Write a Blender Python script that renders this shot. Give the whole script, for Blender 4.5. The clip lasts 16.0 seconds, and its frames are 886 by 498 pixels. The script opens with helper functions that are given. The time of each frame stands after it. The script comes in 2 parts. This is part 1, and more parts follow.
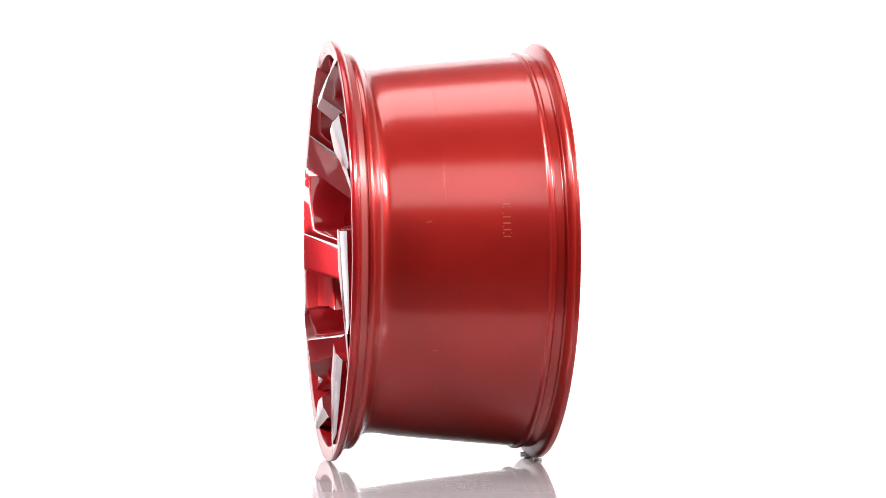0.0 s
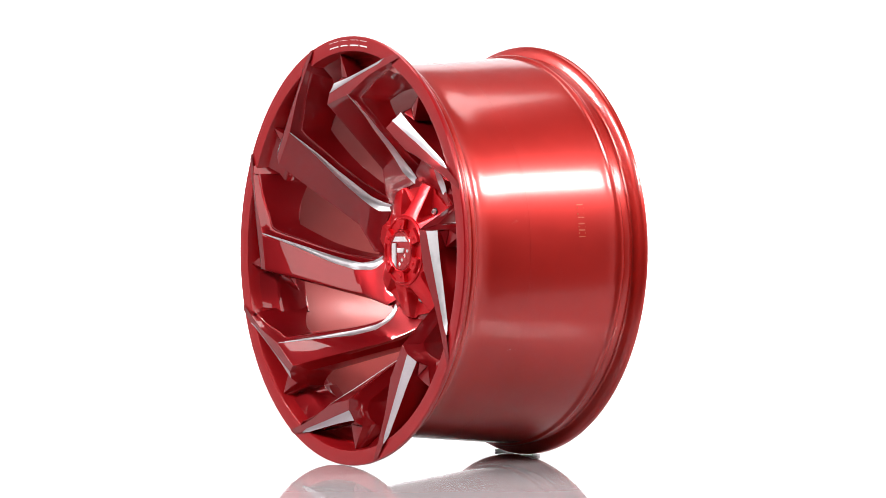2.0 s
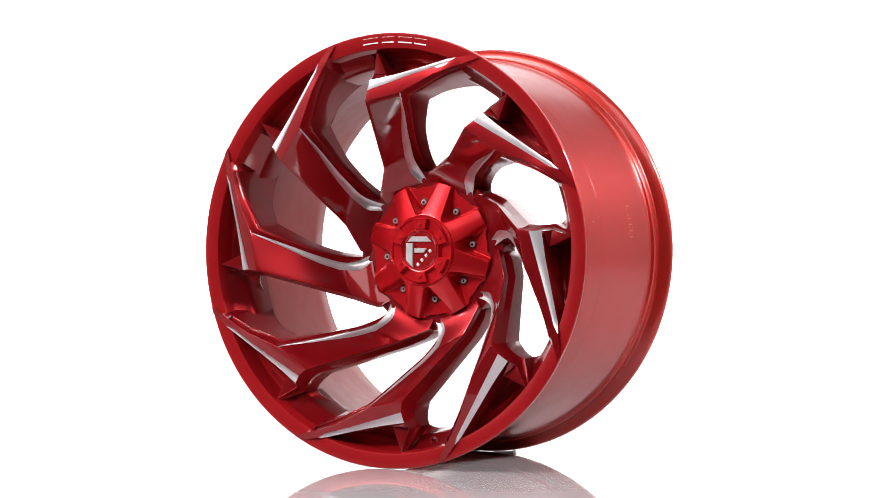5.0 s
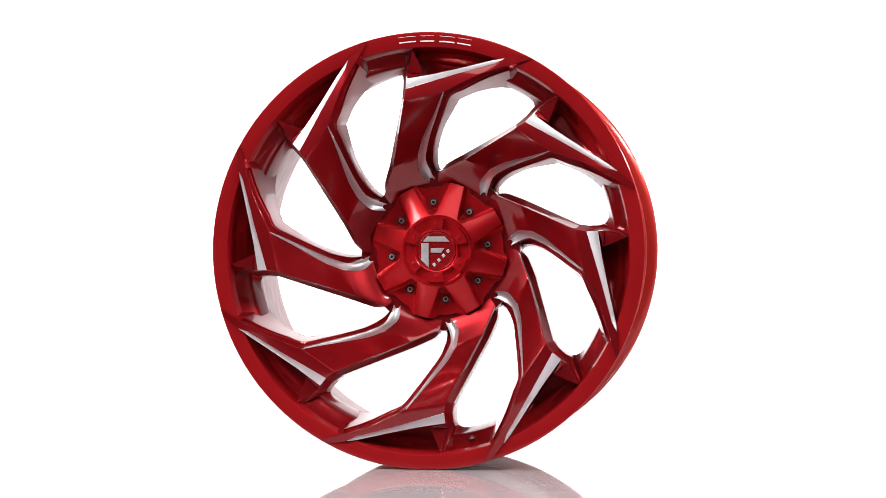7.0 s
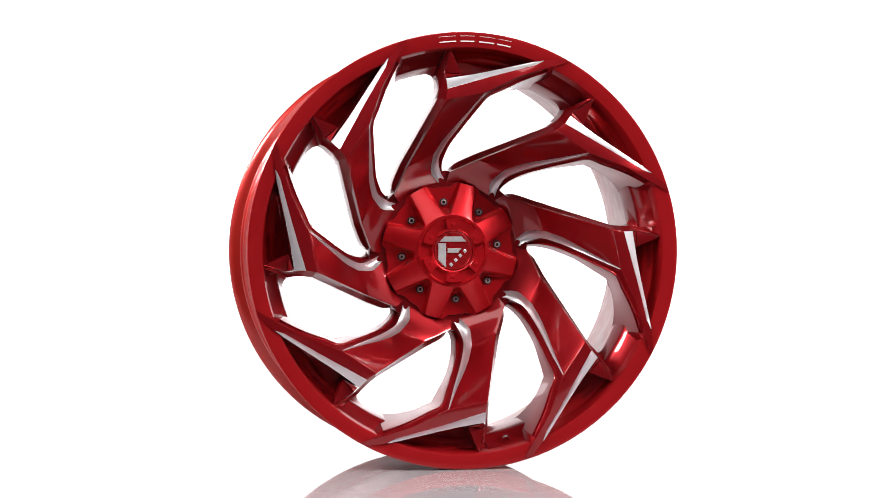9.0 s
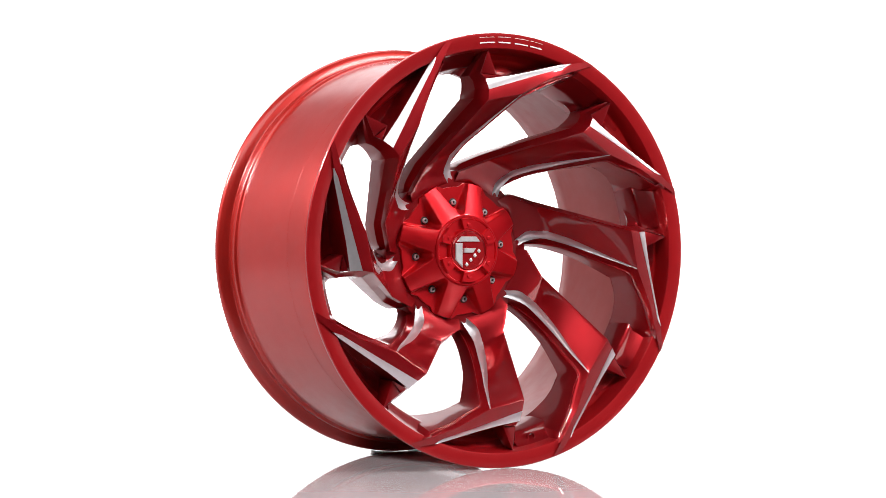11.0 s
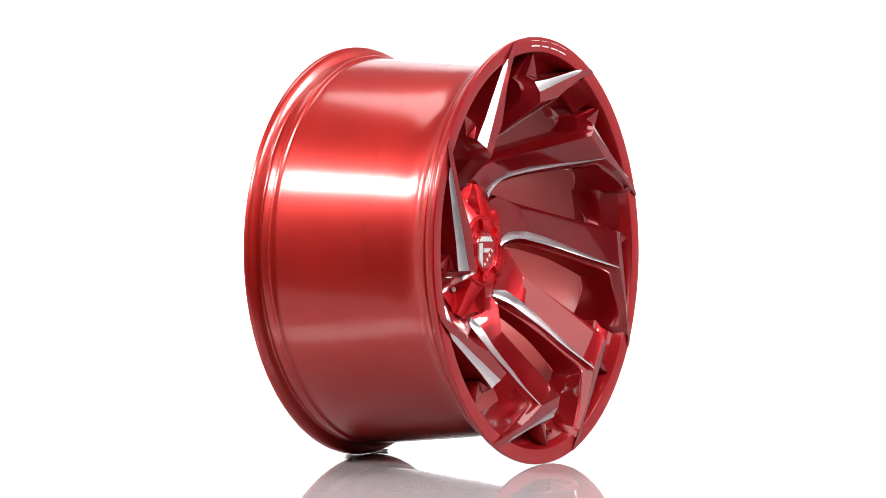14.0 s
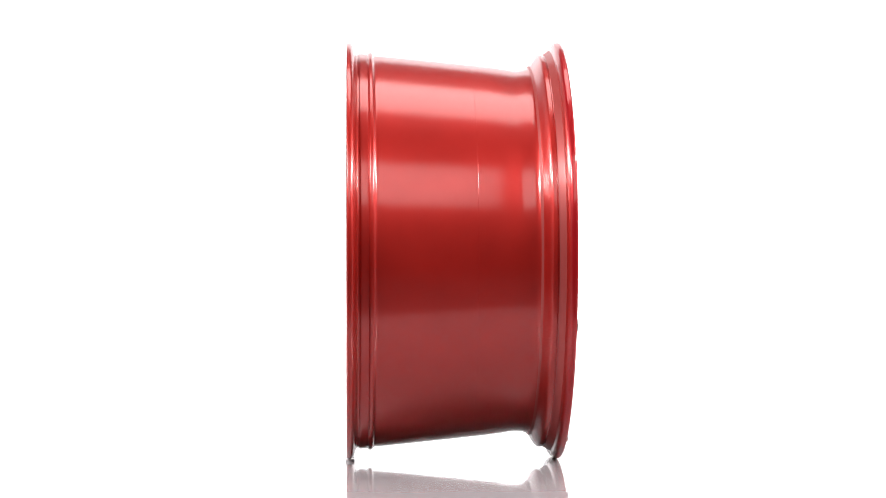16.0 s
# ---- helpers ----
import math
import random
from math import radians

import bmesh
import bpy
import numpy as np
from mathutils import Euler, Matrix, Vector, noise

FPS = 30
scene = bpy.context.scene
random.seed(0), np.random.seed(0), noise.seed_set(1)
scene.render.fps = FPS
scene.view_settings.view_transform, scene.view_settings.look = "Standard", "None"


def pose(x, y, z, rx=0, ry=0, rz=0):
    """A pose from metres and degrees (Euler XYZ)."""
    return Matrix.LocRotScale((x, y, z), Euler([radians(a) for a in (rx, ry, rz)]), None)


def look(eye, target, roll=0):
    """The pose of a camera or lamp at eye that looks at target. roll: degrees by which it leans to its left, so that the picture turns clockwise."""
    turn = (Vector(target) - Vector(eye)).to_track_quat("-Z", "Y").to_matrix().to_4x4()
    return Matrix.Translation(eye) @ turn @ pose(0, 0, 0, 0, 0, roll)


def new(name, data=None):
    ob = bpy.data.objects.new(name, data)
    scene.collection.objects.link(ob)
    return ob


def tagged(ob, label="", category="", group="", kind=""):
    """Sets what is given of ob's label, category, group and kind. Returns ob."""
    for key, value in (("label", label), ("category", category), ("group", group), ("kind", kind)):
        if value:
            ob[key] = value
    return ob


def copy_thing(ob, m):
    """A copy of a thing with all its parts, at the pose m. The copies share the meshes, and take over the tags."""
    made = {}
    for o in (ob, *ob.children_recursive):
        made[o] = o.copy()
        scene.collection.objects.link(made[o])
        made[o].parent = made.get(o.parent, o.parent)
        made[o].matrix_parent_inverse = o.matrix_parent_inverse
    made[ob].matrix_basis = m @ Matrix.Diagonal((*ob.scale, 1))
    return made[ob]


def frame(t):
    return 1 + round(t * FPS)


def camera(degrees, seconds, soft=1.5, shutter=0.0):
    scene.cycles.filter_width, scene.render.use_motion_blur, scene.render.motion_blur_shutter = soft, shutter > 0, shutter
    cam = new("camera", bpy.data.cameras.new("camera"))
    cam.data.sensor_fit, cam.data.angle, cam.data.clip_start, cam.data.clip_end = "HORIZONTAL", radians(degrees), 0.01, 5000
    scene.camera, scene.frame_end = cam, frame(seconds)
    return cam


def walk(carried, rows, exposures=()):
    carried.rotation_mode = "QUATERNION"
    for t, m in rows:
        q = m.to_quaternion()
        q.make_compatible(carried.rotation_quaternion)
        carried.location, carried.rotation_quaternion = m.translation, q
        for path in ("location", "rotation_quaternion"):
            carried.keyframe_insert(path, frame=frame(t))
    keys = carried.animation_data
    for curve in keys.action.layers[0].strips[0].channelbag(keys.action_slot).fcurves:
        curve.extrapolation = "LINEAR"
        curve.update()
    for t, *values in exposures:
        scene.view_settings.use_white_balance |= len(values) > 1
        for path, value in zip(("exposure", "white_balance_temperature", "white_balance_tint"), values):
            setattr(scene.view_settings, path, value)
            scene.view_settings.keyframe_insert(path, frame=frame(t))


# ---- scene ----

# ---------------------------------------------------------------- camera
cam = camera(22.547, 16.0, soft=0.8)
EYE = (0.0, -3.183, 0.3020)
walk(cam, [(0.0, look(EYE, (0.0, 0.0, 0.3001), -0.07)), (16.0, look(EYE, (0.0, 0.0, 0.3001), -0.07))])

# how the turntable turns: seconds, degrees of the rim's face from facing the camera
TURN = [(0, -80.35), (0.1, -77.5), (0.2, -75.4), (0.3, -73.6), (0.5, -71.1), (1, -65.95), (1.5, -61.0), (2, -56.1), (2.5, -51.45), (3, -46.95), (3.5, -42.45), (4, -37.95), (6.3, -15.2), (7, -8.75), (7.5, -4.1), (8, 0.55), (8.5, 5.4), (9, 10.2), (11.3, 32.0), (12, 38.55), (12.5, 43.5), (13, 48.8), (13.5, 53.2), (14, 58.8), (14.5, 63.0), (15, 67.6), (15.3, 70.6), (15.5, 73.0), (15.7, 76.8), (15.8, 79.6), (15.9, 85.5), (16, 92.6)]
HUB_Z = 0.2978           # height of the rim's axis over the floor
AXIS = (-0.0028, 0.0)    # the turntable's upright axis
OFF = (0.0046, -0.0154)  # the rim's middle from that axis, in the turning frame

# ---------------------------------------------------------------- world and light
world = bpy.data.worlds.new("studio_air")
scene.world = world
world.use_nodes = True
bg = world.node_tree.nodes["Background"]
bg.inputs["Color"].default_value = (0.85, 0.88, 1.0, 1)
bg.inputs["Strength"].default_value = 0.04
scene.view_settings.exposure = 0.0


def softbox(name, eye, target, sx, sy, watts, colour=(1, 0.97, 0.95)):
    data = bpy.data.lights.new(name, "AREA")
    data.shape, data.size, data.size_y = "RECTANGLE", sx, sy
    data.energy, data.color = watts, colour
    ob = new(name, data)
    ob.matrix_world = look(eye, target)
    return ob


# on each side one softbox towards the front and one level with the wheel
for side in (-1, 1):
    softbox("softbox_side_front", (2.52 * side, -1.71, 2.39), (0, 0, 0.3), 1.45, 0.50, 135)
    softbox("softbox_side", (3.25 * side, 0.10, 2.00), (0, 0, 0.3), 0.85, 0.50, 72)
softbox("softbox_front", (0, -3.3, 2.9), (0, 0, 0.3), 2.8, 1.8, 52)
softbox("softbox_top", (0, 0.7, 4.4), (0, 0, 0.3), 3.2, 2.0, 95)


# ---------------------------------------------------------------- materials
def material(name):
    m = bpy.data.materials.new(name)
    m.use_nodes = True
    return m, m.node_tree, m.node_tree.nodes["Principled BSDF"]


def noise_node(nt, scale, detail=3.0, rough=0.5, stretch=None):
    tc = nt.nodes.new("ShaderNodeTexCoord")
    n = nt.nodes.new("ShaderNodeTexNoise")
    n.inputs["Scale"].default_value = scale
    n.inputs["Detail"].default_value = detail
    n.inputs["Roughness"].default_value = rough
    if stretch:
        mp = nt.nodes.new("ShaderNodeMapping")
        mp.inputs["Scale"].default_value = stretch
        nt.links.new(tc.outputs["Object"], mp.inputs["Vector"])
        nt.links.new(mp.outputs["Vector"], n.inputs["Vector"])
    else:
        nt.links.new(tc.outputs["Object"], n.inputs["Vector"])
    return n


def ramp(nt, src, a, b, lo=0.3, hi=0.7):
    r = nt.nodes.new("ShaderNodeValToRGB")
    r.color_ramp.elements[0].position, r.color_ramp.elements[0].color = lo, (*a, 1)
    r.color_ramp.elements[1].position, r.color_ramp.elements[1].color = hi, (*b, 1)
    nt.links.new(src, r.inputs["Fac"])
    return r


def span(nt, src, a, b, lo=0.3, hi=0.7):
    r = nt.nodes.new("ShaderNodeMapRange")
    r.inputs["From Min"].default_value, r.inputs["From Max"].default_value = lo, hi
    r.inputs["To Min"].default_value, r.inputs["To Max"].default_value = a, b
    nt.links.new(src, r.inputs["Value"])
    return r


def bump(nt, bsdf, src, strength, distance):
    b = nt.nodes.new("ShaderNodeBump")
    b.inputs["Strength"].default_value, b.inputs["Distance"].default_value = strength, distance
    nt.links.new(src, b.inputs["Height"])
    nt.links.new(b.outputs["Normal"], bsdf.inputs["Normal"])


def candy(name, dark, light, metal, rough_a, rough_b, coat, coat_rough, blot=9.0):
    """Translucent candy-red lacquer over metal: cloudy at hand size, fine flake on top."""
    m, nt, s = material(name)
    n = noise_node(nt, blot, 4.0, 0.55)
    r = ramp(nt, n.outputs["Fac"], dark, light)
    nt.links.new(r.outputs["Color"], s.inputs["Base Color"])
    f = noise_node(nt, 45.0, 2.0)
    rr = span(nt, f.outputs["Fac"], rough_a, rough_b)
    nt.links.new(rr.outputs["Result"], s.inputs["Roughness"])
    s.inputs["Metallic"].default_value = metal
    s.inputs["Coat Weight"].default_value = coat
    s.inputs["Coat Roughness"].default_value = coat_rough
    s.inputs["Coat IOR"].default_value = 1.5
    s.inputs["Specular IOR Level"].default_value = 0.2
    return m


M_GLOSS = candy("candy_red_gloss", (0.22, 0.003, 0.006), (0.26, 0.004, 0.008), 0.60, 0.31, 0.36, 1.0, 0.015)
M_CAP = candy("candy_red_cap", (0.50, 0.006, 0.011), (0.57, 0.008, 0.015), 0.70, 0.36, 0.42, 0.35, 0.16)
M_BARREL = candy("candy_red_barrel", (0.31, 0.010, 0.007), (0.39, 0.014, 0.010), 0.50, 0.36, 0.41, 1.0, 0.165, 7.0)
grain = noise_node(M_BARREL.node_tree, 700.0, 2.0)
bump(M_BARREL.node_tree, M_BARREL.node_tree.nodes["Principled BSDF"], grain.outputs["Fac"], 0.10, 0.0004)
M_LIP = candy("candy_red_lip", (0.29, 0.005, 0.008), (0.34, 0.007, 0.010), 0.35, 0.30, 0.34, 0.65, 0.06)
M_INNER = candy("dusty_red_inside", (0.28, 0.040, 0.037), (0.33, 0.052, 0.048), 0.25, 0.36, 0.46, 0.3, 0.2, 5.0)
M_DISC = candy("badge_red", (0.34, 0.006, 0.010), (0.40, 0.008, 0.012), 0.5, 0.25, 0.30, 1.0, 0.03)


def milled():
    m, nt, s = material("milled_aluminium")
    n = noise_node(nt, 260.0, 3.0, 0.5)
    r = ramp(nt, n.outputs["Fac"], (0.58, 0.56, 0.59), (0.62, 0.60, 0.63))
    nt.links.new(r.outputs["Color"], s.inputs["Base Color"])
    s.inputs["Metallic"].default_value = 0.85
    rr = span(nt, n.outputs["Fac"], 0.36, 0.44)
    nt.links.new(rr.outputs["Result"], s.inputs["Roughness"])
    bump(nt, s, n.outputs["Fac"], 0.05, 0.0002)
    s.inputs["Coat Weight"].default_value = 0.2
    s.inputs["Coat Roughness"].default_value = 0.08
    return m


M_MILL = milled()


def plain(name, colour, metal=0.0, rough=0.4, coat=0.0, scale=200.0, vary=0.06):
    m, nt, s = material(name)
    n = noise_node(nt, scale, 3.0)
    r = ramp(nt, n.outputs["Fac"], tuple(c * (1 - vary) for c in colour), tuple(min(1, c * (1 + vary)) for c in colour))
    nt.links.new(r.outputs["Color"], s.inputs["Base Color"])
    s.inputs["Metallic"].default_value, s.inputs["Roughness"].default_value = metal, rough
    s.inputs["Coat Weight"].default_value = coat
    return m


M_CHROME = plain("bright_silver", (0.80, 0.80, 0.82), 0.6, 0.28)
# near-black that paints the shade in and around the cap bolts
M_RECESS_SHADE = plain("recess_shade", (0.02, 0.015, 0.015), 0.2, 0.5)
M_WHITE = plain("white_lettering", (0.82, 0.78, 0.78), 0.1, 0.35)
M_SCUFF = plain("scuffed_lacquer", (0.55, 0.22, 0.20), 0.0, 0.45)
M_YELLOW = plain("ochre_ink", (0.40, 0.055, 0.018), 0.0, 0.5)
M_SIDE = plain("grey_studio_wall", (0.40, 0.39, 0.40), 0.0, 0.85, 0.0, 2.0, 0.03)
M_WALL = plain("dark_studio_wall", (0.07, 0.067, 0.07), 0.0, 0.8, 0.0, 3.0, 0.2)


def acrylic_floor():
    m, nt, s = material("white_gloss_acrylic")
    n = noise_node(nt, 1.2, 3.0)
    r = ramp(nt, n.outputs["Fac"], (0.37, 0.34, 0.355), (0.40, 0.365, 0.38))
    nt.links.new(r.outputs["Color"], s.inputs["Base Color"])
    s.inputs["Roughness"].default_value = 0.5
    s.inputs["Specular IOR Level"].default_value = 0.0
    s.inputs["Coat Weight"].default_value = 1.0
    s.inputs["Coat Roughness"].default_value = 0.03
    s.inputs["Coat IOR"].default_value = 1.36
    f = noise_node(nt, 35.0, 2.0)
    bump(nt, s, f.outputs["Fac"], 0.01, 0.0004)
    return m


M_FLOOR = acrylic_floor()


def glowing_sweep():
    """White cloth; an even glow is put in for the lamplight on it."""
    m, nt, s = material("glowing_white_sweep")
    n = noise_node(nt, 0.5, 2.0)
    r = ramp(nt, n.outputs["Fac"], (0.99, 0.955, 0.99), (1.0, 0.985, 1.0))
    s.inputs["Base Color"].default_value = (0.8, 0.8, 0.8, 1)
    s.inputs["Roughness"].default_value = 0.9
    nt.links.new(r.outputs["Color"], s.inputs["Emission Color"])
    s.inputs["Emission Strength"].default_value = 1.2
    return m


M_SWEEP = glowing_sweep()
M_CLEAR = plain("frosted_plastic", (0.62, 0.60, 0.62), 0.0, 0.35)


# ---------------------------------------------------------------- mesh helpers
def part(name, bm, mat, parent=None, label="", smooth=True):
    bmesh.ops.recalc_face_normals(bm, faces=bm.faces)
    me = bpy.data.meshes.new(name)
    bm.to_mesh(me)
    bm.free()
    me.materials.append(mat)
    if smooth:
        me.shade_smooth()
        me.set_sharp_from_angle(angle=radians(32))
    ob = new(name, me)
    ob.parent = parent
    if label:
        ob["label"] = label
    return ob


def box_bm(sx, sy, sz, bevel=0.0, m=None):
    bm = bmesh.new()
    bmesh.ops.create_cube(bm, size=1.0)
    bmesh.ops.scale(bm, vec=(sx, sy, sz), verts=bm.verts)
    if bevel:
        bmesh.ops.bevel(bm, geom=list(bm.edges), offset=bevel, segments=2, affect="EDGES", profile=0.5)
    if m:
        bmesh.ops.transform(bm, matrix=m, verts=bm.verts)
    return bm


def P3(r, a, u):
    """A place on the rim: radius, degrees anticlockwise seen from its face, height towards the face."""
    return Vector((r * math.cos(radians(a)), -u, r * math.sin(radians(a))))


def lathe(profile, n=192, closed=True):
    bm = bmesh.new()
    rings = [[bm.verts.new(P3(r, 360.0 * i / n, u)) for i in range(n)] for u, r in profile]
    pairs = list(zip(rings, rings[1:] + rings[:1])) if closed else list(zip(rings, rings[1:]))
    for a, b in pairs:
        for i in range(n):
            j = (i + 1) % n
            bm.faces.new((a[i], a[j], b[j], b[i]))
    return bm


def rounded(profile, steps=4, closed=False):
    """Cut the corners of a profile twice (Chaikin) so that it runs smooth."""
    pts = [Vector(q) for q in profile]
    for _ in range(steps):
        out = [] if closed else [pts[0]]
        for a, b in zip(pts, pts[1:] + (pts[:1] if closed else [])):
            out += [a.lerp(b, 0.22), a.lerp(b, 0.78)]
        if not closed:
            out.append(pts[-1])
        pts = out
    return pts


def rail(points, n):
    """n places evenly along a smooth line through rim places (r, a, u)."""
    pts = [P3(*q) for q in points]
    fine = []
    for i in range(len(pts) - 1):
        a, b = pts[i], pts[i + 1]
        ta = (pts[i + 1] - pts[max(i - 1, 0)]) * (0.5 if i else 1.0) * 0.8
        tb = (pts[min(i + 2, len(pts) - 1)] - pts[i]) * (0.5 if i + 2 < len(pts) else 1.0) * 0.8
        for k in range(12):
            t = k / 12
            h = (2 * t**3 - 3 * t**2 + 1, t**3 - 2 * t**2 + t, -2 * t**3 + 3 * t**2, t**3 - t**2)
            fine.append(a * h[0] + ta * h[1] + b * h[2] + tb * h[3])
    fine.append(pts[-1])
    run = [0.0]
    for a, b in zip(fine, fine[1:]):
        run.append(run[-1] + (b - a).length)
    out, j = [], 0
    for k in range(n):
        s = run[-1] * k / (n - 1)
        while j < len(run) - 2 and run[j + 1] < s:
            j += 1
        out.append(fine[j].lerp(fine[j + 1], min(1, (s - run[j]) / max(1e-9, run[j + 1] - run[j]))))
    return out


def loft(bm, rails):
    grid = [[bm.verts.new(q) for q in row] for row in rails]
    for a, b in zip(grid, grid[1:]):
        for i in range(len(a) - 1):
            bm.faces.new((a[i], a[i + 1], b[i + 1], b[i]))
    return grid


def mix(ra, rb, t, sink=0.0):
    return [a.lerp(b, t) + Vector((0, sink, 0)) for a, b in zip(ra, rb)]


# ---------------------------------------------------------------- the studio
def studio():
    table = part("table_top", box_bm(7.6, 7.04, 0.03), M_FLOOR, smooth=False)
    table.location = (0, 2.98, -0.015)
    tagged(table, "glossy white acrylic table top that mirrors the wheel", "table top", kind="structure")
    floor = part("floor", box_bm(10.0, 13.6, 0.1), M_WALL, smooth=False)
    floor.location = (0, -0.3, -0.83)
    tagged(floor, "dark matt studio floor below the white table", "floor", kind="structure")
    # the sweep rises in a curve behind the floor
    bm = bmesh.new()
    prof = [(5.2, -0.012), (5.6, 0.03), (6.0, 0.2), (6.25, 0.6), (6.3, 1.2), (6.3, 5.0)]
    rows = [[bm.verts.new((x, y, z)) for x in (-3.79, -2, 0, 2, 3.79)] for y, z in prof]
    for a, b in zip(rows, rows[1:]):
        for i in range(4):
            bm.faces.new((a[i], a[i + 1], b[i + 1], b[i]))
    back = part("backdrop", bm, M_SWEEP)
    tagged(back, "seamless white studio sweep, given its own even glow", "backdrop", kind="structure")
    for name, dims, at, mat, label in (
            ("wall_south", (10.0, 0.1, 5.9), (0, -7.05, 2.1), M_WALL, "plain dark studio wall"),
            ("wall_west", (0.1, 8.4, 5.9), (-3.85, 2.2, 2.1), M_SIDE, "plain grey studio side wall"),
            ("wall_east", (0.1, 8.4, 5.9), (3.85, 2.2, 2.1), M_SIDE, "plain grey studio side wall"),
            ("wall_west_front", (0.1, 4.9, 5.9), (-4.95, -4.5, 2.1), M_WALL, "plain dark studio wall"),
            ("wall_east_front", (0.1, 4.9, 5.9), (4.95, -4.5, 2.1), M_WALL, "plain dark studio wall")):
        ob = part(name, box_bm(*dims), mat, smooth=False)
        ob.location = at
        tagged(ob, label, "wall", kind="structure")
    ob = part("ceiling", box_bm(18.2, 13.5, 0.1), M_WALL, smooth=False)
    ob.location = (0, -0.25, 5.06)
    tagged(ob, "plain dark studio ceiling", "ceiling", kind="structure")


studio()

# ---------------------------------------------------------------- the rim
rim = new("alloy_wheel")
tagged(rim, "candy red eight-spoke alloy wheel standing upright on the floor", "alloy wheel")


def barrel():
    outer = [(-0.1505, 0.2900), (-0.1510, 0.2955), (-0.1500, 0.2976), (-0.1440, 0.2970), (-0.1405, 0.2915), (-0.1385, 0.2850), (-0.1372, 0.2808), (-0.1340, 0.2804), (-0.1325, 0.2822),
             (-0.1230, 0.2814), (-0.1215, 0.2808), (-0.1195, 0.2836), (-0.1150, 0.2836), (-0.1128, 0.2794), (-0.1090, 0.2788), (-0.1000, 0.2785), (0.0000, 0.2685), (0.0560, 0.2626), (0.0700, 0.2605),
             (0.0840, 0.2582), (0.0980, 0.2582), (0.1080, 0.2620), (0.1150, 0.2735), (0.1200, 0.2800), (0.1240, 0.2806), (0.1262, 0.2806), (0.1268, 0.2796), (0.1290, 0.2796), (0.1296, 0.2808),
             (0.1345, 0.2815), (0.1375, 0.2860), (0.1390, 0.2915), (0.1420, 0.2950)]
    inner = [(0.1420, 0.2890), (0.1200, 0.2740), (0.1000, 0.2562), (0.0720, 0.2550), (0.0000, 0.2600), (-0.1000, 0.2705), (-0.1300, 0.2735), (-0.1400, 0.2800), (-0.1460, 0.2880)]
    prof = [tuple(q) for q in rounded(outer, 2)]
    body = part("barrel", lathe(prof, 224, False), M_BARREL, rim, "satin candy red barrel with dull cloudy lacquer")
    part("barrel_inside", lathe([prof[-1]] + inner + [prof[0]], 224, False), M_INNER, body, "dusty pinkish red inside of the barrel")
    seam = [(0.0228, 0.26618), (0.0230, 0.26625), (0.0232, 0.26626), (0.0234, 0.26622), (0.0236, 0.26610)]
    part("weld_seam", lathe(seam, 224, False), M_BARREL, body, "hairline seam round the barrel")
    bm = bmesh.new()
    a = 3.8
    for k in range(11):
        w = (0.55, 0.75, 0.65)[k % 3]
        if k not in (5, 8):
            for lo, hi in ((-0.0620, -0.0606), (-0.0526, -0.0512)) if k % 2 else ((-0.0615, -0.0517),):
                bm.faces.new([bm.verts.new(P3(r, q, u)) for u, q, r in ((lo, a, 0.27495), (hi, a, 0.27395), (hi, a + w * 0.55, 0.27395), (lo, a + w * 0.55, 0.27495))])
        a += 0.9
    part("stamp", bm, M_YELLOW, body, "faint ochre stamped marks")
    for u, q, du, dq in ((0.0490, 8.0, -0.007, 0.35), (0.0480, 8.5, -0.005, 0.2), (0.0300, 9.8, -0.002, 0.2), (0.036, -30.0, -0.006, 0.3)):
        r0, r1 = 0.26865 - 0.1 * u, 0.26865 - 0.1 * (u + du)
        bm = bmesh.new()
        bm.faces.new([bm.verts.new(P3(r, a, v)) for v, a, r in ((u, q, r0), (u + du, q + dq, r1), (u + du, q + dq + 0.05, r1), (u, q + 0.03, r0))])
        part("scuff", bm, M_SCUFF, body, "short pale scratch")


def lip():
    front = [(0.1415, 0.2945), (0.1440, 0.2966), (0.1470, 0.2975), (0.1495, 0.2976), (0.1510, 0.2966), (0.1512, 0.2945), (0.1498, 0.2790), (0.1493, 0.2772), (0.1475, 0.2762),
             (0.1270, 0.2726), (0.1220, 0.2705), (0.1185, 0.2670), (0.1165, 0.2630), (0.1145, 0.2595), (0.1100, 0.2560), (0.0980, 0.2535), (0.0880, 0.2510), (0.0800, 0.2512), (0.0760, 0.2535), (0.0850, 0.2555), (0.1120, 0.2590), (0.1260, 0.2745), (0.1380, 0.2860)]
    return part("lip", lathe(front, 224), M_LIP, rim, "smooth red outer lip")


barrel()
lip_part = lip()

NR = 23
LEAD = [(0.1110, 68.0, 0.0305), (0.1330, 51.1, 0.046), (0.2065, 30.4, 0.160)]
GROOVE_OUT = [(0.0968, 31.4, 0.0225), (0.1140, 36.6, 0.0327), (0.1365, 34.1, 0.050), (0.1537, 29.5, 0.072), (0.1701, 24.8, 0.096), (0.1900, 20.2, 0.122), (0.2165, 15.8, 0.1595)]
GROOVE_IN = [(0.1018, 26.6, 0.0225), (0.1140, 29.4, 0.0265), (0.1310, 30.2, 0.040), (0.1507, 26.4, 0.064), (0.1683, 22.7, 0.090), (0.1887, 19.1, 0.118), (0.2160, 15.6, 0.1582)]
LEDGE = [(0.1070, 22.0, 0.004), (0.1140, 26.6, 0.009), (0.1295, 26.7, 0.028), (0.1490, 24.1, 0.054), (0.1690, 20.2, 0.084), (0.1900, 16.8, 0.112), (0.2125, 13.6, 0.142)]
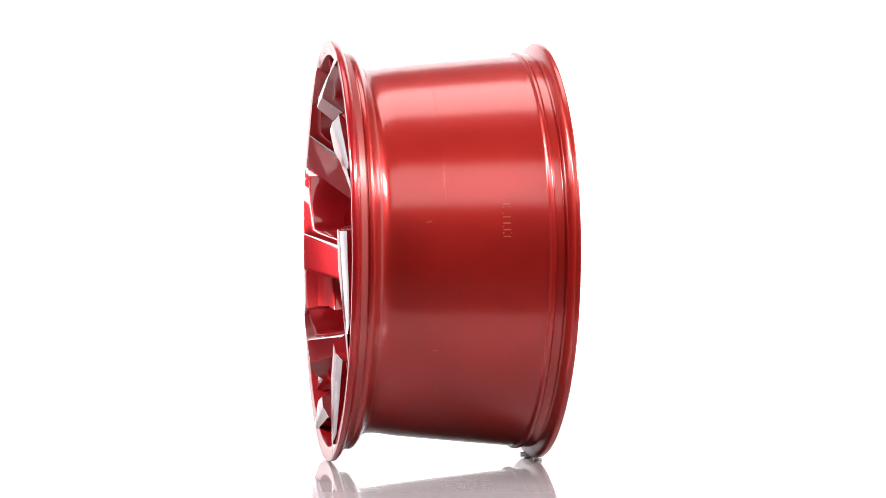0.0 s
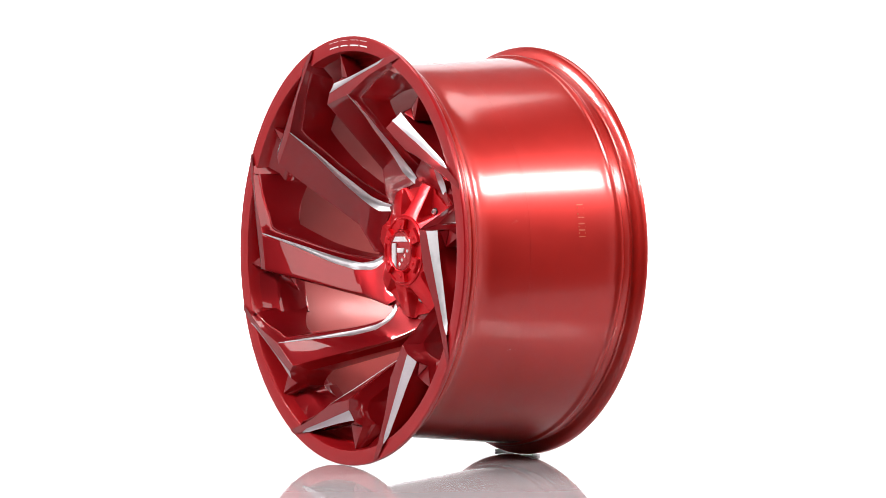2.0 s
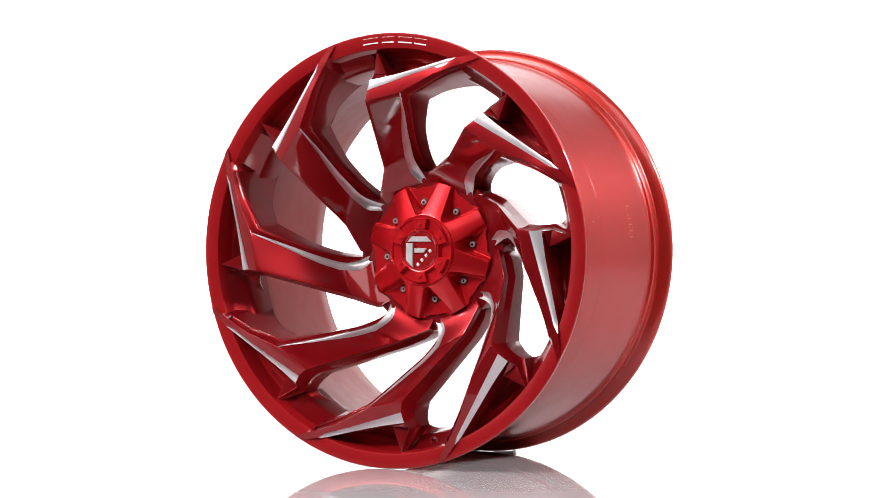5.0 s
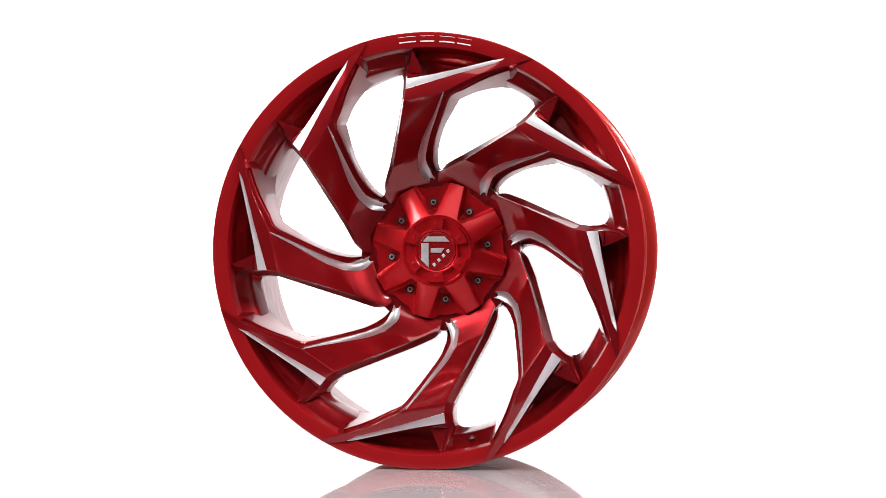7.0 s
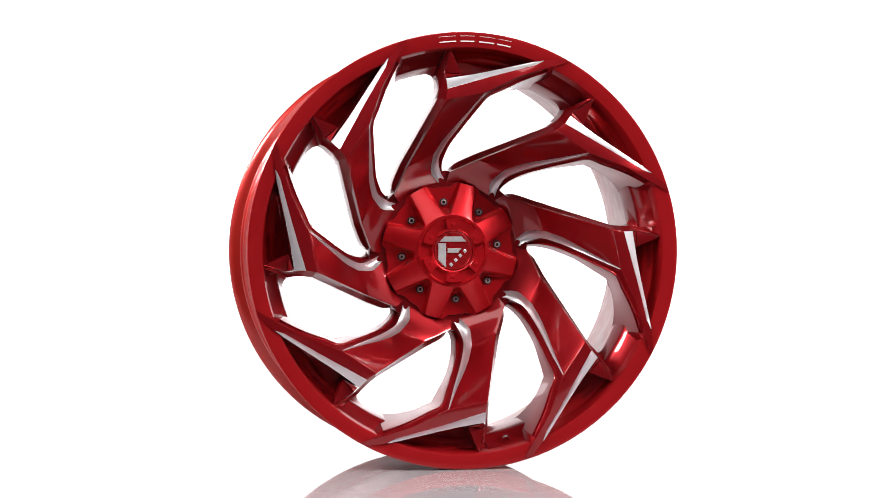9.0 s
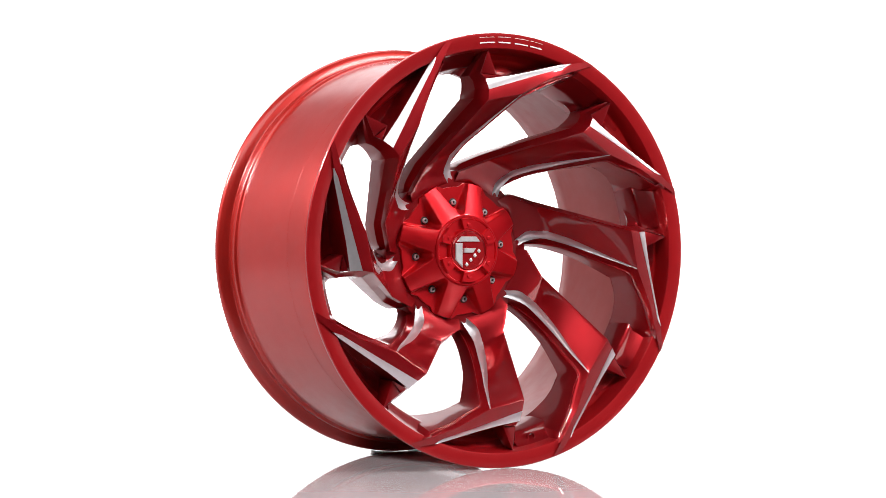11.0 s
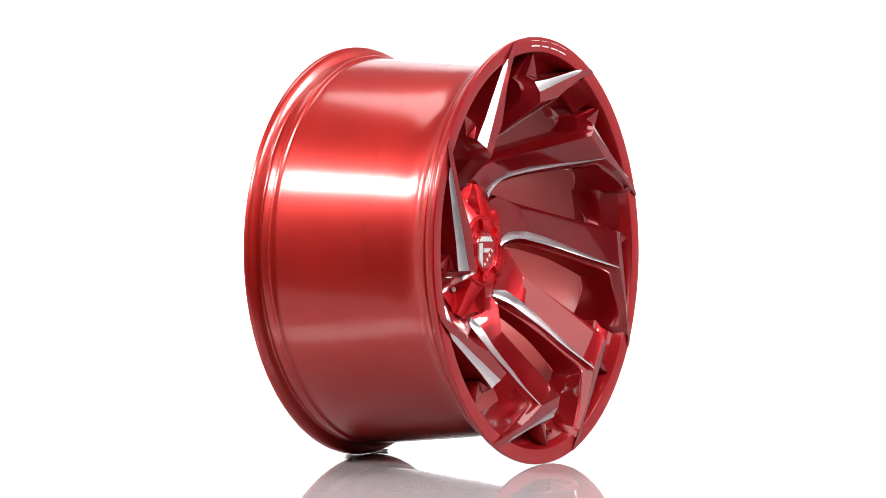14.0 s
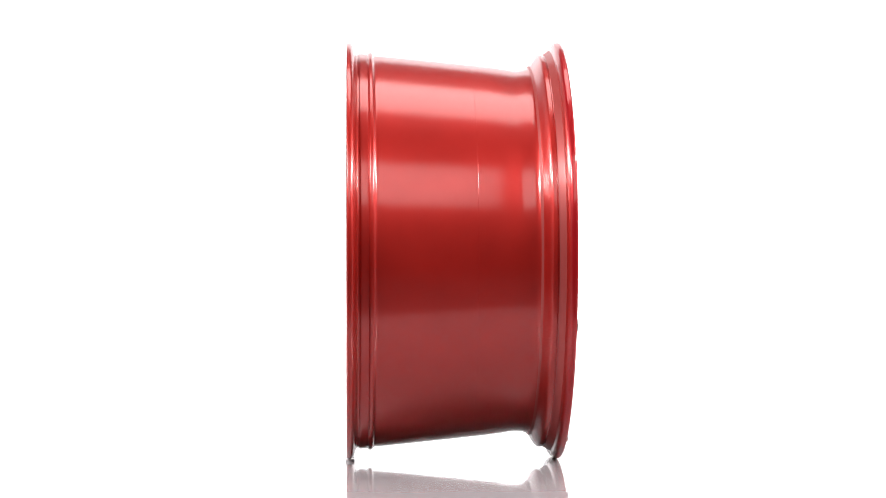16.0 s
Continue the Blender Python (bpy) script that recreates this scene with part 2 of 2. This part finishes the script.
BACK = [(0.1130, 21.2, -0.012), (0.1180, 24.8, -0.007), (0.1320, 24.8, 0.008), (0.1490, 22.6, 0.029), (0.1730, 18.5, 0.060), (0.1980, 13.9, 0.087), (0.2125, 11.8, 0.099)]
LEAD_BACK = [(0.1151, 67.1, -0.013), (0.1259, 63.0, -0.010), (0.1426, 52.9, 0.006), (0.2120, 32.4, 0.094)]
# the wall beyond the knee, rounded into the rim: front edge and back edge
KNEE_TOP = [(0.2065, 30.4, 0.1600), (0.2210, 29.3, 0.1580), (0.2355, 29.0, 0.1500), (0.2442, 29.05, 0.1370), (0.2600, 27.8, 0.1405), (0.2745, 26.6, 0.1435)]
KNEE_BACK = [(0.2120, 32.4, 0.0940), (0.2250, 31.5, 0.0970), (0.2350, 31.2, 0.0980), (0.2425, 31.4, 0.0970), (0.2590, 29.2, 0.1120), (0.2740, 27.6, 0.1310)]
CORNER = [(0.2425, 31.4, 0.0970), (0.2468, 32.5, 0.0930), (0.2490, 34.2, 0.0870), (0.2496, 36.8, 0.0790)]

# the prong from the knee to the lip
RIDGE = [(0.2210, 29.3, 0.1580), (0.2300, 20.0, 0.1570), (0.2430, 12.4, 0.1560), (0.2715, 1.6, 0.1535), (0.2810, -0.2, 0.1536), (0.2968, -5.0, 0.1524)]
WINDOW_EDGE = [(0.2065, 30.4, 0.1600), (0.2098, 22.9, 0.1598), (0.2165, 15.8, 0.1595), (0.2500, 5.0, 0.1570), (0.2745, -2.0, 0.1545), (0.2968, -7.0, 0.1524)]
PRONG_LEDGE = [(0.2125, 13.6, 0.1420), (0.2240, 9.4, 0.1440), (0.2405, 4.8, 0.1465), (0.2550, 1.0, 0.1480), (0.2690, -2.5, 0.1490)]
PRONG_BACK = [(0.2125, 11.8, 0.0990), (0.2260, 7.1, 0.0950), (0.2350, 3.8, 0.0880), (0.2425, 0.8, 0.0800), (0.2472, -1.6, 0.0740), (0.2500, -4.0, 0.0700)]
MILL_OUT = [(0.2355, 29.0, 0.1500), (0.2400, 20.0, 0.1500), (0.2495, 13.0, 0.1495), (0.2745, 2.4, 0.1500), (0.2812, 0.0, 0.1528)]
MILL_IN = [(0.2212, 29.3, 0.1580), (0.2300, 20.0, 0.1570), (0.2428, 12.4, 0.1560), (0.2712, 1.6, 0.1536), (0.2808, -0.2, 0.1536)]


def straight(points, per=5):
    pts = [P3(*q) for q in points]
    out = []
    for a, b in zip(pts, pts[1:]):
        out += [a.lerp(b, k / per) for k in range(per)]
    return out + [pts[-1]]


def creased(points):
    """Two straight runs with a crease between them: 8 steps up to the crease, 14 beyond."""
    a, b, c = (P3(*q) for q in points)
    return [a.lerp(b, k / 8) for k in range(8)] + [b.lerp(c, k / 14) for k in range(15)]


def stepped(ra, rb, across, down):
    """A line between two others, so far across the plan and so far down in depth."""
    return [Vector((a.x + (b.x - a.x) * across, a.y + (b.y - a.y) * down, a.z + (b.z - a.z) * across)) for a, b in zip(ra, rb)]


def pad_height(r):
    """Height of the conical pad round the hub."""
    return 0.0225 + 0.66 * max(0.0, r - 0.0985)


def groove_rail():
    return rail(GROOVE_OUT[:3], 9) + rail(GROOVE_OUT[2:], 15)[1:]


def spoke_body():
    """One spoke: rising blade, bent prong that runs out over the lip, stepped window wall."""
    bm = bmesh.new()
    lead, gout, gin = creased(LEAD), groove_rail(), rail(GROOVE_IN, NR)
    back, lback = rail(BACK, NR), rail(LEAD_BACK[:3], 9) + straight(LEAD_BACK[2:], 14)[1:]
    loft(bm, [lead, [stepped([a], [b], 0.08 + 0.30 * (k / 22) ** 2, 0.25)[0] for k, (a, b) in enumerate(zip(lead, lback))], stepped(lead, lback, 0.85, 0.42), lback])
    # top: a smooth cone round the hub, then the rising blade
    rows = []
    for k in range(11):
        row = [P3(0.0975, 69.5 + (31.4 - 69.5) * k / 10, 0.0225)] + mix(lead, gout, k / 10)
        for q in row[1:] if 0 < k < 10 else ():
            r = math.hypot(q.x, q.z)
            if r < 0.140:
                q.y = min(q.y, -pad_height(r))
        rows.append(row)
    loft(bm, rows)
    loft(bm, [back, lback])
    # prong top
    ridge, edge = straight(RIDGE), straight(WINDOW_EDGE)
    loft(bm, [ridge, edge])
    # window side: a shallow channel, a rounded ridge, then the deep wall, from the hub round the bend to the lip
    top = gin + straight(WINDOW_EDGE[2:5])[1:]
    ledge, low_edge = rail(LEDGE + PRONG_LEDGE[1:], len(top)), rail(BACK + PRONG_BACK[1:], len(top))
    loft(bm, [top, mix(top, ledge, 0.35, 0.0045), mix(top, ledge, 0.70, 0.0042), mix(top, ledge, 0.88, 0.0012), ledge, mix(ledge, low_edge, 0.06, -0.0012),
              mix(ledge, low_edge, 0.5, -0.002), low_edge])
    bm.faces.new([bm.verts.new(q) for q in (gout[-1], gin[-1], top[NR])])
    # the wall's end, against the lip
    loft(bm, [[P3(0.2745, -2.0, 0.1545), P3(0.2815, -3.9, 0.1530)], [P3(0.2690, -2.5, 0.1490), P3(0.2800, -4.4, 0.1480)], [P3(0.2600, -3.4, 0.1160), P3(0.2770, -4.8, 0.1360)]])
    # underside of the prong, out to the lip
    pb = rail(PRONG_BACK, 11)
    loft(bm, [pb, [P3(0.2545, 14 - 1.9 * k, 0.0900) for k in range(11)]])
    # rim side: from the milled edge down to the pocket floor
    mo = straight(MILL_OUT)
    low = [Vector((q.x, -0.104 - 1.2 * max(0.0, math.hypot(q.x, q.z) - 0.250), q.z)) for q in mo]
    loft(bm, [mo, low])
    # pocket floor out to the lip wall
    outw = []
    for q in low:
        r = math.hypot(q.x, q.z)
        outw.append(Vector((q.x, 0, q.z)) * (min(max(r, 0.2690), 0.2765) / r) + Vector((0, -0.1210, 0)))
    loft(bm, [low, mix(low, outw, 0.5, 0.003), outw])
    # end of the knee and the rounded corner beyond it
    kt, kb = [P3(*q) for q in KNEE_TOP], [P3(*q) for q in KNEE_BACK]
    loft(bm, [kt, stepped(kt, kb, 0.40, 0.30), stepped(kt, kb, 0.85, 0.42), kb])
    corner = rail(CORNER, 7)
    loft(bm, [[P3(0.2560, 29.4 + 1.0 * k, 0.1100) for k in range(7)], corner, [P3(0.2545, 27 + 1.6 * k, 0.072) for k in range(7)]])
    bmesh.ops.remove_doubles(bm, verts=bm.verts, dist=0.0006)
    bmesh.ops.recalc_face_normals(bm, faces=bm.faces)
    sharp = [e for e in bm.edges if len(e.link_faces) == 2 and e.calc_face_angle(0) > radians(27)]
    bmesh.ops.bevel(bm, geom=sharp, offset=0.0014, segments=3, affect="EDGES", profile=0.5, clamp_overlap=True)
    return bm


def milled_edge():
    bm = bmesh.new()
    up = Vector((0, -0.0004, 0))
    o, i = straight(MILL_OUT), straight(MILL_IN)
    rows = [[q + up for q in i]] + [mix(i, o, t, 0.0009 * math.sin(math.pi * t) - 0.0004) for t in (0.25, 0.5, 0.75)] + [[q + up for q in o]]
    loft(bm, rows + [mix(o, i, 0.05, 0.003), mix(i, o, 0.05, 0.003)])
    return bm


def milled_groove():
    """A ball-milled channel along the window edge, running out to a point at the knee."""
    bm = bmesh.new()
    o, i = groove_rail(), rail(GROOVE_IN, NR)
    rows = []
    for k in range(7):
        t = k / 6
        rows.append([a.lerp(b, t) + Vector((0, 0.0030 * math.sin(math.pi * t) * min(1, (NR - 1 - j) / 6 + 0.05) - 0.0004, 0)) for j, (a, b) in enumerate(zip(o, i))])
    loft(bm, rows)
    bm.verts.ensure_lookup_table()
    return bm


def gusset():
    """A small three-sided rib that ties the knee to the lip."""
    bm = bmesh.new()
    top = [P3(0.2758, 26.5, 0.1440), P3(0.2406, 23.6, 0.1420), P3(0.2364, 28.9, 0.1470), P3(0.2442, 29.05, 0.1370)]
    low = [P3(0.2735, 26.4, 0.126), P3(0.2398, 23.4, 0.100), P3(0.2360, 28.9, 0.100), P3(0.2430, 29.0, 0.098)]
    t, b = [bm.verts.new(q) for q in top], [bm.verts.new(q) for q in low]
    bm.faces.new((t[0], t[1], t[3]))
    bm.faces.new((t[1], t[2], t[3]))
    for k in range(4):
        bm.faces.new((t[k], t[(k + 1) % 4], b[(k + 1) % 4], b[k]))
    bm.faces.new(b[::-1])
    bmesh.ops.bevel(bm, geom=list({e for v in t for e in v.link_edges}), offset=0.0008, segments=2, affect="EDGES", profile=0.5)
    return bm


def shelf():
    """A raised panel on the rim's inner wall at the outer end of each window."""
    bm = bmesh.new()
    n = 10
    a0, a1 = -1.2, -15.4
    arc = [a0 + (a1 - a0) * k / (n - 1) for k in range(n)]
    prof = [(0.2530, 0.0680), (0.2490, 0.0700), (0.2495, 0.0800), (0.2545, 0.1080), (0.2562, 0.1122), (0.2592, 0.1150), (0.2740, 0.1330), (0.2752, 0.1362), (0.2762, 0.1370)]
    loft(bm, [[P3(r, a, u) for a in arc] for r, u in prof])
    for a in (a0, a1):
        bm.faces.new([bm.verts.new(P3(r, a, u)) for r, u in prof + [(0.2680, 0.1210), (0.2555, 0.1010)]])
    bmesh.ops.remove_doubles(bm, verts=bm.verts, dist=0.0002)
    return bm


def spoke():
    s = part("spoke", spoke_body(), M_GLOSS, rim, "glossy bent spoke with milled edges")
    part("milled_edge", milled_edge(), M_MILL, s, "bright milled aluminium edge")
    part("milled_groove", milled_groove(), M_MILL, s, "bright ball-milled groove")
    part("gusset", gusset(), M_GLOSS, s)
    part("shelf", shelf(), M_GLOSS, s)
    return s


first = spoke()
first.matrix_basis = pose(0, 0, 0, 0, -67.5, 0)
for k in range(1, 8):
    copy_thing(first, pose(0, 0, 0, 0, -67.5 + 45 * k, 0))


def hub():
    prof = [(0.0222, 0.0), (0.0222, 0.060), (0.0222, 0.0985), (0.0218, 0.102), (0.0214, 0.106), (0.0212, 0.1130), (0.0150, 0.1145), (-0.0150, 0.1135), (-0.0200, 0.108), (-0.0220, 0.0)]
    part("hub", lathe(prof, 128, False), M_GLOSS, rim, "flat red hub pad")


hub()


def smooth01(t):
    t = max(0.0, min(1.0, t))
    return t * t * (3 - 2 * t)


BOLT_A = 97.2


def centre_cap():
    """Lobed cap: eight ridges that fall outwards between eight bolt pockets."""
    bm = bmesh.new()
    na, nr = 640, 44
    rings = []
    for j in range(nr):
        f = j / (nr - 1)
        ring = []
        for i in range(na):
            a = 360.0 * i / na
            d = (a - BOLT_A + 22.5) % 45 - 22.5
            lobe = smooth01((abs(d) - 7) / 7)
            rmax = 0.0905 + 0.0060 * lobe
            r = 0.0340 + (rmax - 0.0340) * f
            arc = abs(radians(d)) * r
            half = 0.0010 + max(0.0, r - 0.0540) / 0.038 * 0.0195
            crown = radians(22.5 - abs(d)) * r / 0.02
            ridge_u = 0.0500 - max(0.0, r - 0.0500) * 0.42 - 0.0020 * crown * crown * smooth01((r - 0.045) / 0.03)
            pocket_u = max(0.0255, 0.0500 - max(0.0, r - 0.0520) * 3.0)
            u = pocket_u + (ridge_u - pocket_u) * smooth01((arc - half) / 0.0048)
            ring.append(bm.verts.new(P3(r, a, u)))
        rings.append(ring)
    for drop, scale in ((0.0040, 1.005), (0.0160, 1.008)):
        ring = []
        for v in rings[nr - 1]:
            q = v.co.copy()
            u = max(0.013, -q.y - drop) if drop < 0.01 else 0.0125
            ring.append(bm.verts.new((q.x * scale, -u, q.z * scale)))
        rings.append(ring)
    for a, b in zip(rings, rings[1:]):
        for i in range(na):
            j = (i + 1) % na
            bm.faces.new((a[i], a[j], b[j], b[i]))
    return part("centre_cap", bm, M_CAP, rim, "bright red lobed centre cap")


cap = centre_cap()


def cap_ring():
    bm = lathe([(0.0480, 0.0508), (0.0515, 0.0500), (0.0530, 0.0482), (0.0530, 0.0462), (0.0512, 0.0450), (0.0508, 0.0320), (0.0550, 0.0305), (0.0565, 0.0296), (0.0560, 0.0282), (0.0500, 0.0276), (0.0470, 0.0400)], 96)
    return part("cap_ring", bm, M_CAP, cap)


cap_ring()


def ring_pad():
    bm = bmesh.new()
    arc = [-14 + 28 * k / 6 for k in range(7)]
    loft(bm, [[P3(0.0300, a, 0.0500) for a in arc], [P3(0.0306, a, 0.0565) for a in arc], [P3(0.0316, a, 0.0572) for a in arc], [P3(0.0440, a, 0.0572) for a in arc],
              [P3(0.0450, a, 0.0562) for a in arc], [P3(0.0466, a, 0.0500) for a in arc]])
    for a in (-14, 14):
        bm.faces.new([bm.verts.new(P3(r, a * 1.03, u)) for r, u in ((0.0300, 0.0500), (0.0306, 0.0565), (0.0316, 0.0572), (0.0440, 0.0572), (0.0450, 0.0562), (0.0466, 0.0500))])
    bmesh.ops.remove_doubles(bm, verts=bm.verts, dist=0.0007)
    return bm


def knob(r, h, n=18, dome=0.3):
    """A low round head that stands up towards the face."""
    bm = bmesh.new()
    prof = [(r, -0.002), (r, h * 0.6), (r * 0.92, h * 0.85), (r * 0.8, h), (r * 0.58, h * (1 + dome * 0.05))]
    rings = [[bm.verts.new((q * math.cos(2 * math.pi * i / n), -u, q * math.sin(2 * math.pi * i / n))) for i in range(n)] for q, u in prof]
    for a, b in zip(rings, rings[1:]):
        for i in range(n):
            bm.faces.new((a[i], a[(i + 1) % n], b[(i + 1) % n], b[i]))
    return bm, rings[-1]


def bolt_head():
    bm, top = knob(0.0040, 0.0034)
    n = len(top)
    hexa = [bm.verts.new((v.co.x * 0.97, v.co.y + 0.0034, v.co.z * 0.97)) for v in top]
    for i in range(n):
        bm.faces.new((top[i], top[(i + 1) % n], hexa[(i + 1) % n], hexa[i]))
    bm.faces.new(hexa)
    return bm


def stud():
    bm, top = knob(0.0030, 0.0012)
    bm.faces.new(top)
    return bm


pad = part("ring_pad", ring_pad(), M_CAP, cap)
pad.matrix_basis = pose(0, 0, 0, 0, -90, 0)
st = part("stud", stud(), M_CAP, cap)
st.matrix_basis = pose(0, 0, 0, 0, -90, 0) @ Matrix.Translation((0.0362, -0.0572, 0))
for k in range(1, 6):
    copy_thing(pad, pose(0, 0, 0, 0, -90 + 60 * k, 0))
    copy_thing(st, pose(0, 0, 0, 0, -90 + 60 * k, 0) @ Matrix.Translation((0.0362, -0.0572, 0)))
def gap_shade_disc():
    """Dark disc round the bolt head; the gap's shade is put in as colour."""
    bm, top = knob(0.0058, 0.0004)
    bm.faces.new(top)
    return bm


# flat black hexagon: shade inside the bolt head, painted on
def hex_socket_shade():
    bm = bmesh.new()
    bm.faces.new([bm.verts.new((0.0021 * math.cos(k * math.pi / 3), -0.0005, 0.0021 * math.sin(k * math.pi / 3))) for k in range(6)])
    return bm


bolt = part("cap_bolt", bolt_head(), M_CHROME, cap, "small chrome socket-head bolt")
part("bolt_gap_shade", gap_shade_disc(), M_RECESS_SHADE, bolt)
part("hex_socket_shade", hex_socket_shade(), M_RECESS_SHADE, bolt)
bolt.matrix_basis = pose(0, 0, 0, 0, -BOLT_A, 0) @ Matrix.Translation((0.0690, -0.0265, 0))
for k in range(1, 8):
    copy_thing(bolt, pose(0, 0, 0, 0, -BOLT_A + 45 * k, 0) @ Matrix.Translation((0.0690, -0.0265, 0)))


def slab(points, u0, u1, bevel=0.0003):
    """A flat plate of that outline (x, z), from depth u0 up to u1."""
    bm = bmesh.new()
    lo = [bm.verts.new((x, -u0, z)) for x, z in points]
    hi = [bm.verts.new((x, -u1, z)) for x, z in points]
    n = len(points)
    bm.faces.new(hi)
    for i in range(n):
        bm.faces.new((lo[i], lo[(i + 1) % n], hi[(i + 1) % n], hi[i]))
    bm.faces.new(lo[::-1])
    if bevel:
        edges = [e for e in bm.edges if all(v in hi for v in e.verts)]
        bmesh.ops.bevel(bm, geom=edges, offset=bevel, segments=1, affect="EDGES", profile=0.5)
    return bm


def badge():
    prof = [(0.0520, 0.0285), (0.0560, 0.0272), (0.0568, 0.0262), (0.0560, 0.0250), (0.0555, 0.0)]
    disc = part("badge", lathe(prof, 64, False), M_DISC, cap, "round red badge with silver shapes")
    plates = [[(-0.0195, 0.0125), (-0.0125, 0.0200), (0.0115, 0.0200), (0.0185, 0.0125)], [(-0.0215, 0.0105), (-0.0105, 0.0105), (-0.0105, -0.0240), (-0.0215, -0.0130)],
              [(-0.0080, 0.0035), (0.0115, 0.0035), (0.0065, -0.0030), (-0.0080, -0.0030)]]
    for pts in plates:
        part("badge_plate", slab(pts, 0.0550, 0.0580, 0.0007), M_CHROME, disc, "silver plate", smooth=False)
    for k in range(4):
        t = k / 3
        m = Matrix.Translation((-0.0030 + 0.0195 * t, -0.0562, -0.0195 + 0.0190 * t)) @ Matrix.Rotation(radians(-42), 4, "Y")
        part("badge_bar", box_bm(0.0042, 0.0012, 0.0046, 0.0004, m), M_CHROME, disc)


badge()


def lip_marks():
    """Four plain white marks where the lip carries its maker's lettering."""
    for a0, a1 in ((97.3, 92.6), (91.4, 87.6), (86.2, 82.0), (81.2, 77.4)):
        for r in (0.2848, 0.2925):
            bm = bmesh.new()
            arc = [a0 + (a1 - a0) * k / 6 for k in range(7)]
            loft(bm, [[P3(r - 0.0010, a, 0.1495) for a in arc], [P3(r - 0.0007, a, 0.1510) for a in arc], [P3(r + 0.0007, a, 0.1510) for a in arc], [P3(r + 0.0010, a, 0.1495) for a in arc]])
            part("lip_mark", bm, M_WHITE, lip_part, "white engraved mark")


lip_marks()


def valve_hole():
    a = -112.5 + 35.6
    bm = lathe([(0.0, 0.0050), (0.0035, 0.0066), (0.0045, 0.0062), (0.0045, 0.0048), (0.0, 0.0042)], 24)
    ob = part("valve_hole", bm, M_GLOSS, lip_part, "round valve hole")
    ob.matrix_basis = Matrix.Translation(P3(0.2655, a, 0.1215))
    # silver disc closes the hole, standing in for the brightness seen through it
    bm = bmesh.new()
    bmesh.ops.create_circle(bm, cap_ends=True, segments=24, radius=0.0046, matrix=Matrix.Rotation(radians(90), 4, "X"))
    bright_disc = part("hole_bright_disc", bm, M_CHROME, ob)
    bright_disc.matrix_basis = Matrix.Translation((0, 0.0010, 0))


valve_hole()


def chocks():
    """Two small frosted wedges that keep the rim from rolling."""
    made = []
    for s in (-1, 1):
        pts = [(0.012 * s, 0.0003), (0.0480 * s, 0.0003), (0.0480 * s, 0.0036), (0.0380 * s, 0.0018)]
        bm = bmesh.new()
        lo = [bm.verts.new((x, 0.140, z)) for x, z in pts]
        hi = [bm.verts.new((x, 0.152, z)) for x, z in pts]
        bm.faces.new(lo)
        bm.faces.new(hi[::-1])
        for i in range(4):
            bm.faces.new((lo[i], lo[(i + 1) % 4], hi[(i + 1) % 4], hi[i]))
        ob = part("wheel_chock", bm, M_CLEAR, smooth=False)
        tagged(ob, "small frosted plastic wedge under the rim's rear edge", "wedge", "wedges under the rim")
        made.append(ob)
    return made


wedges = chocks()


# ---------------------------------------------------------------- what turns
def motions():
    def spot(deg, z):
        c, s = math.cos(radians(deg)), math.sin(radians(deg))
        return pose(AXIS[0] + c * OFF[0] - s * OFF[1], AXIS[1] + s * OFF[0] + c * OFF[1], z, 0, 0, deg)
    walk(rim, [(t, spot(a, HUB_Z)) for t, a in TURN])
    for w in wedges:
        walk(w, [(t, spot(a, 0.0)) for t, a in TURN])


motions()
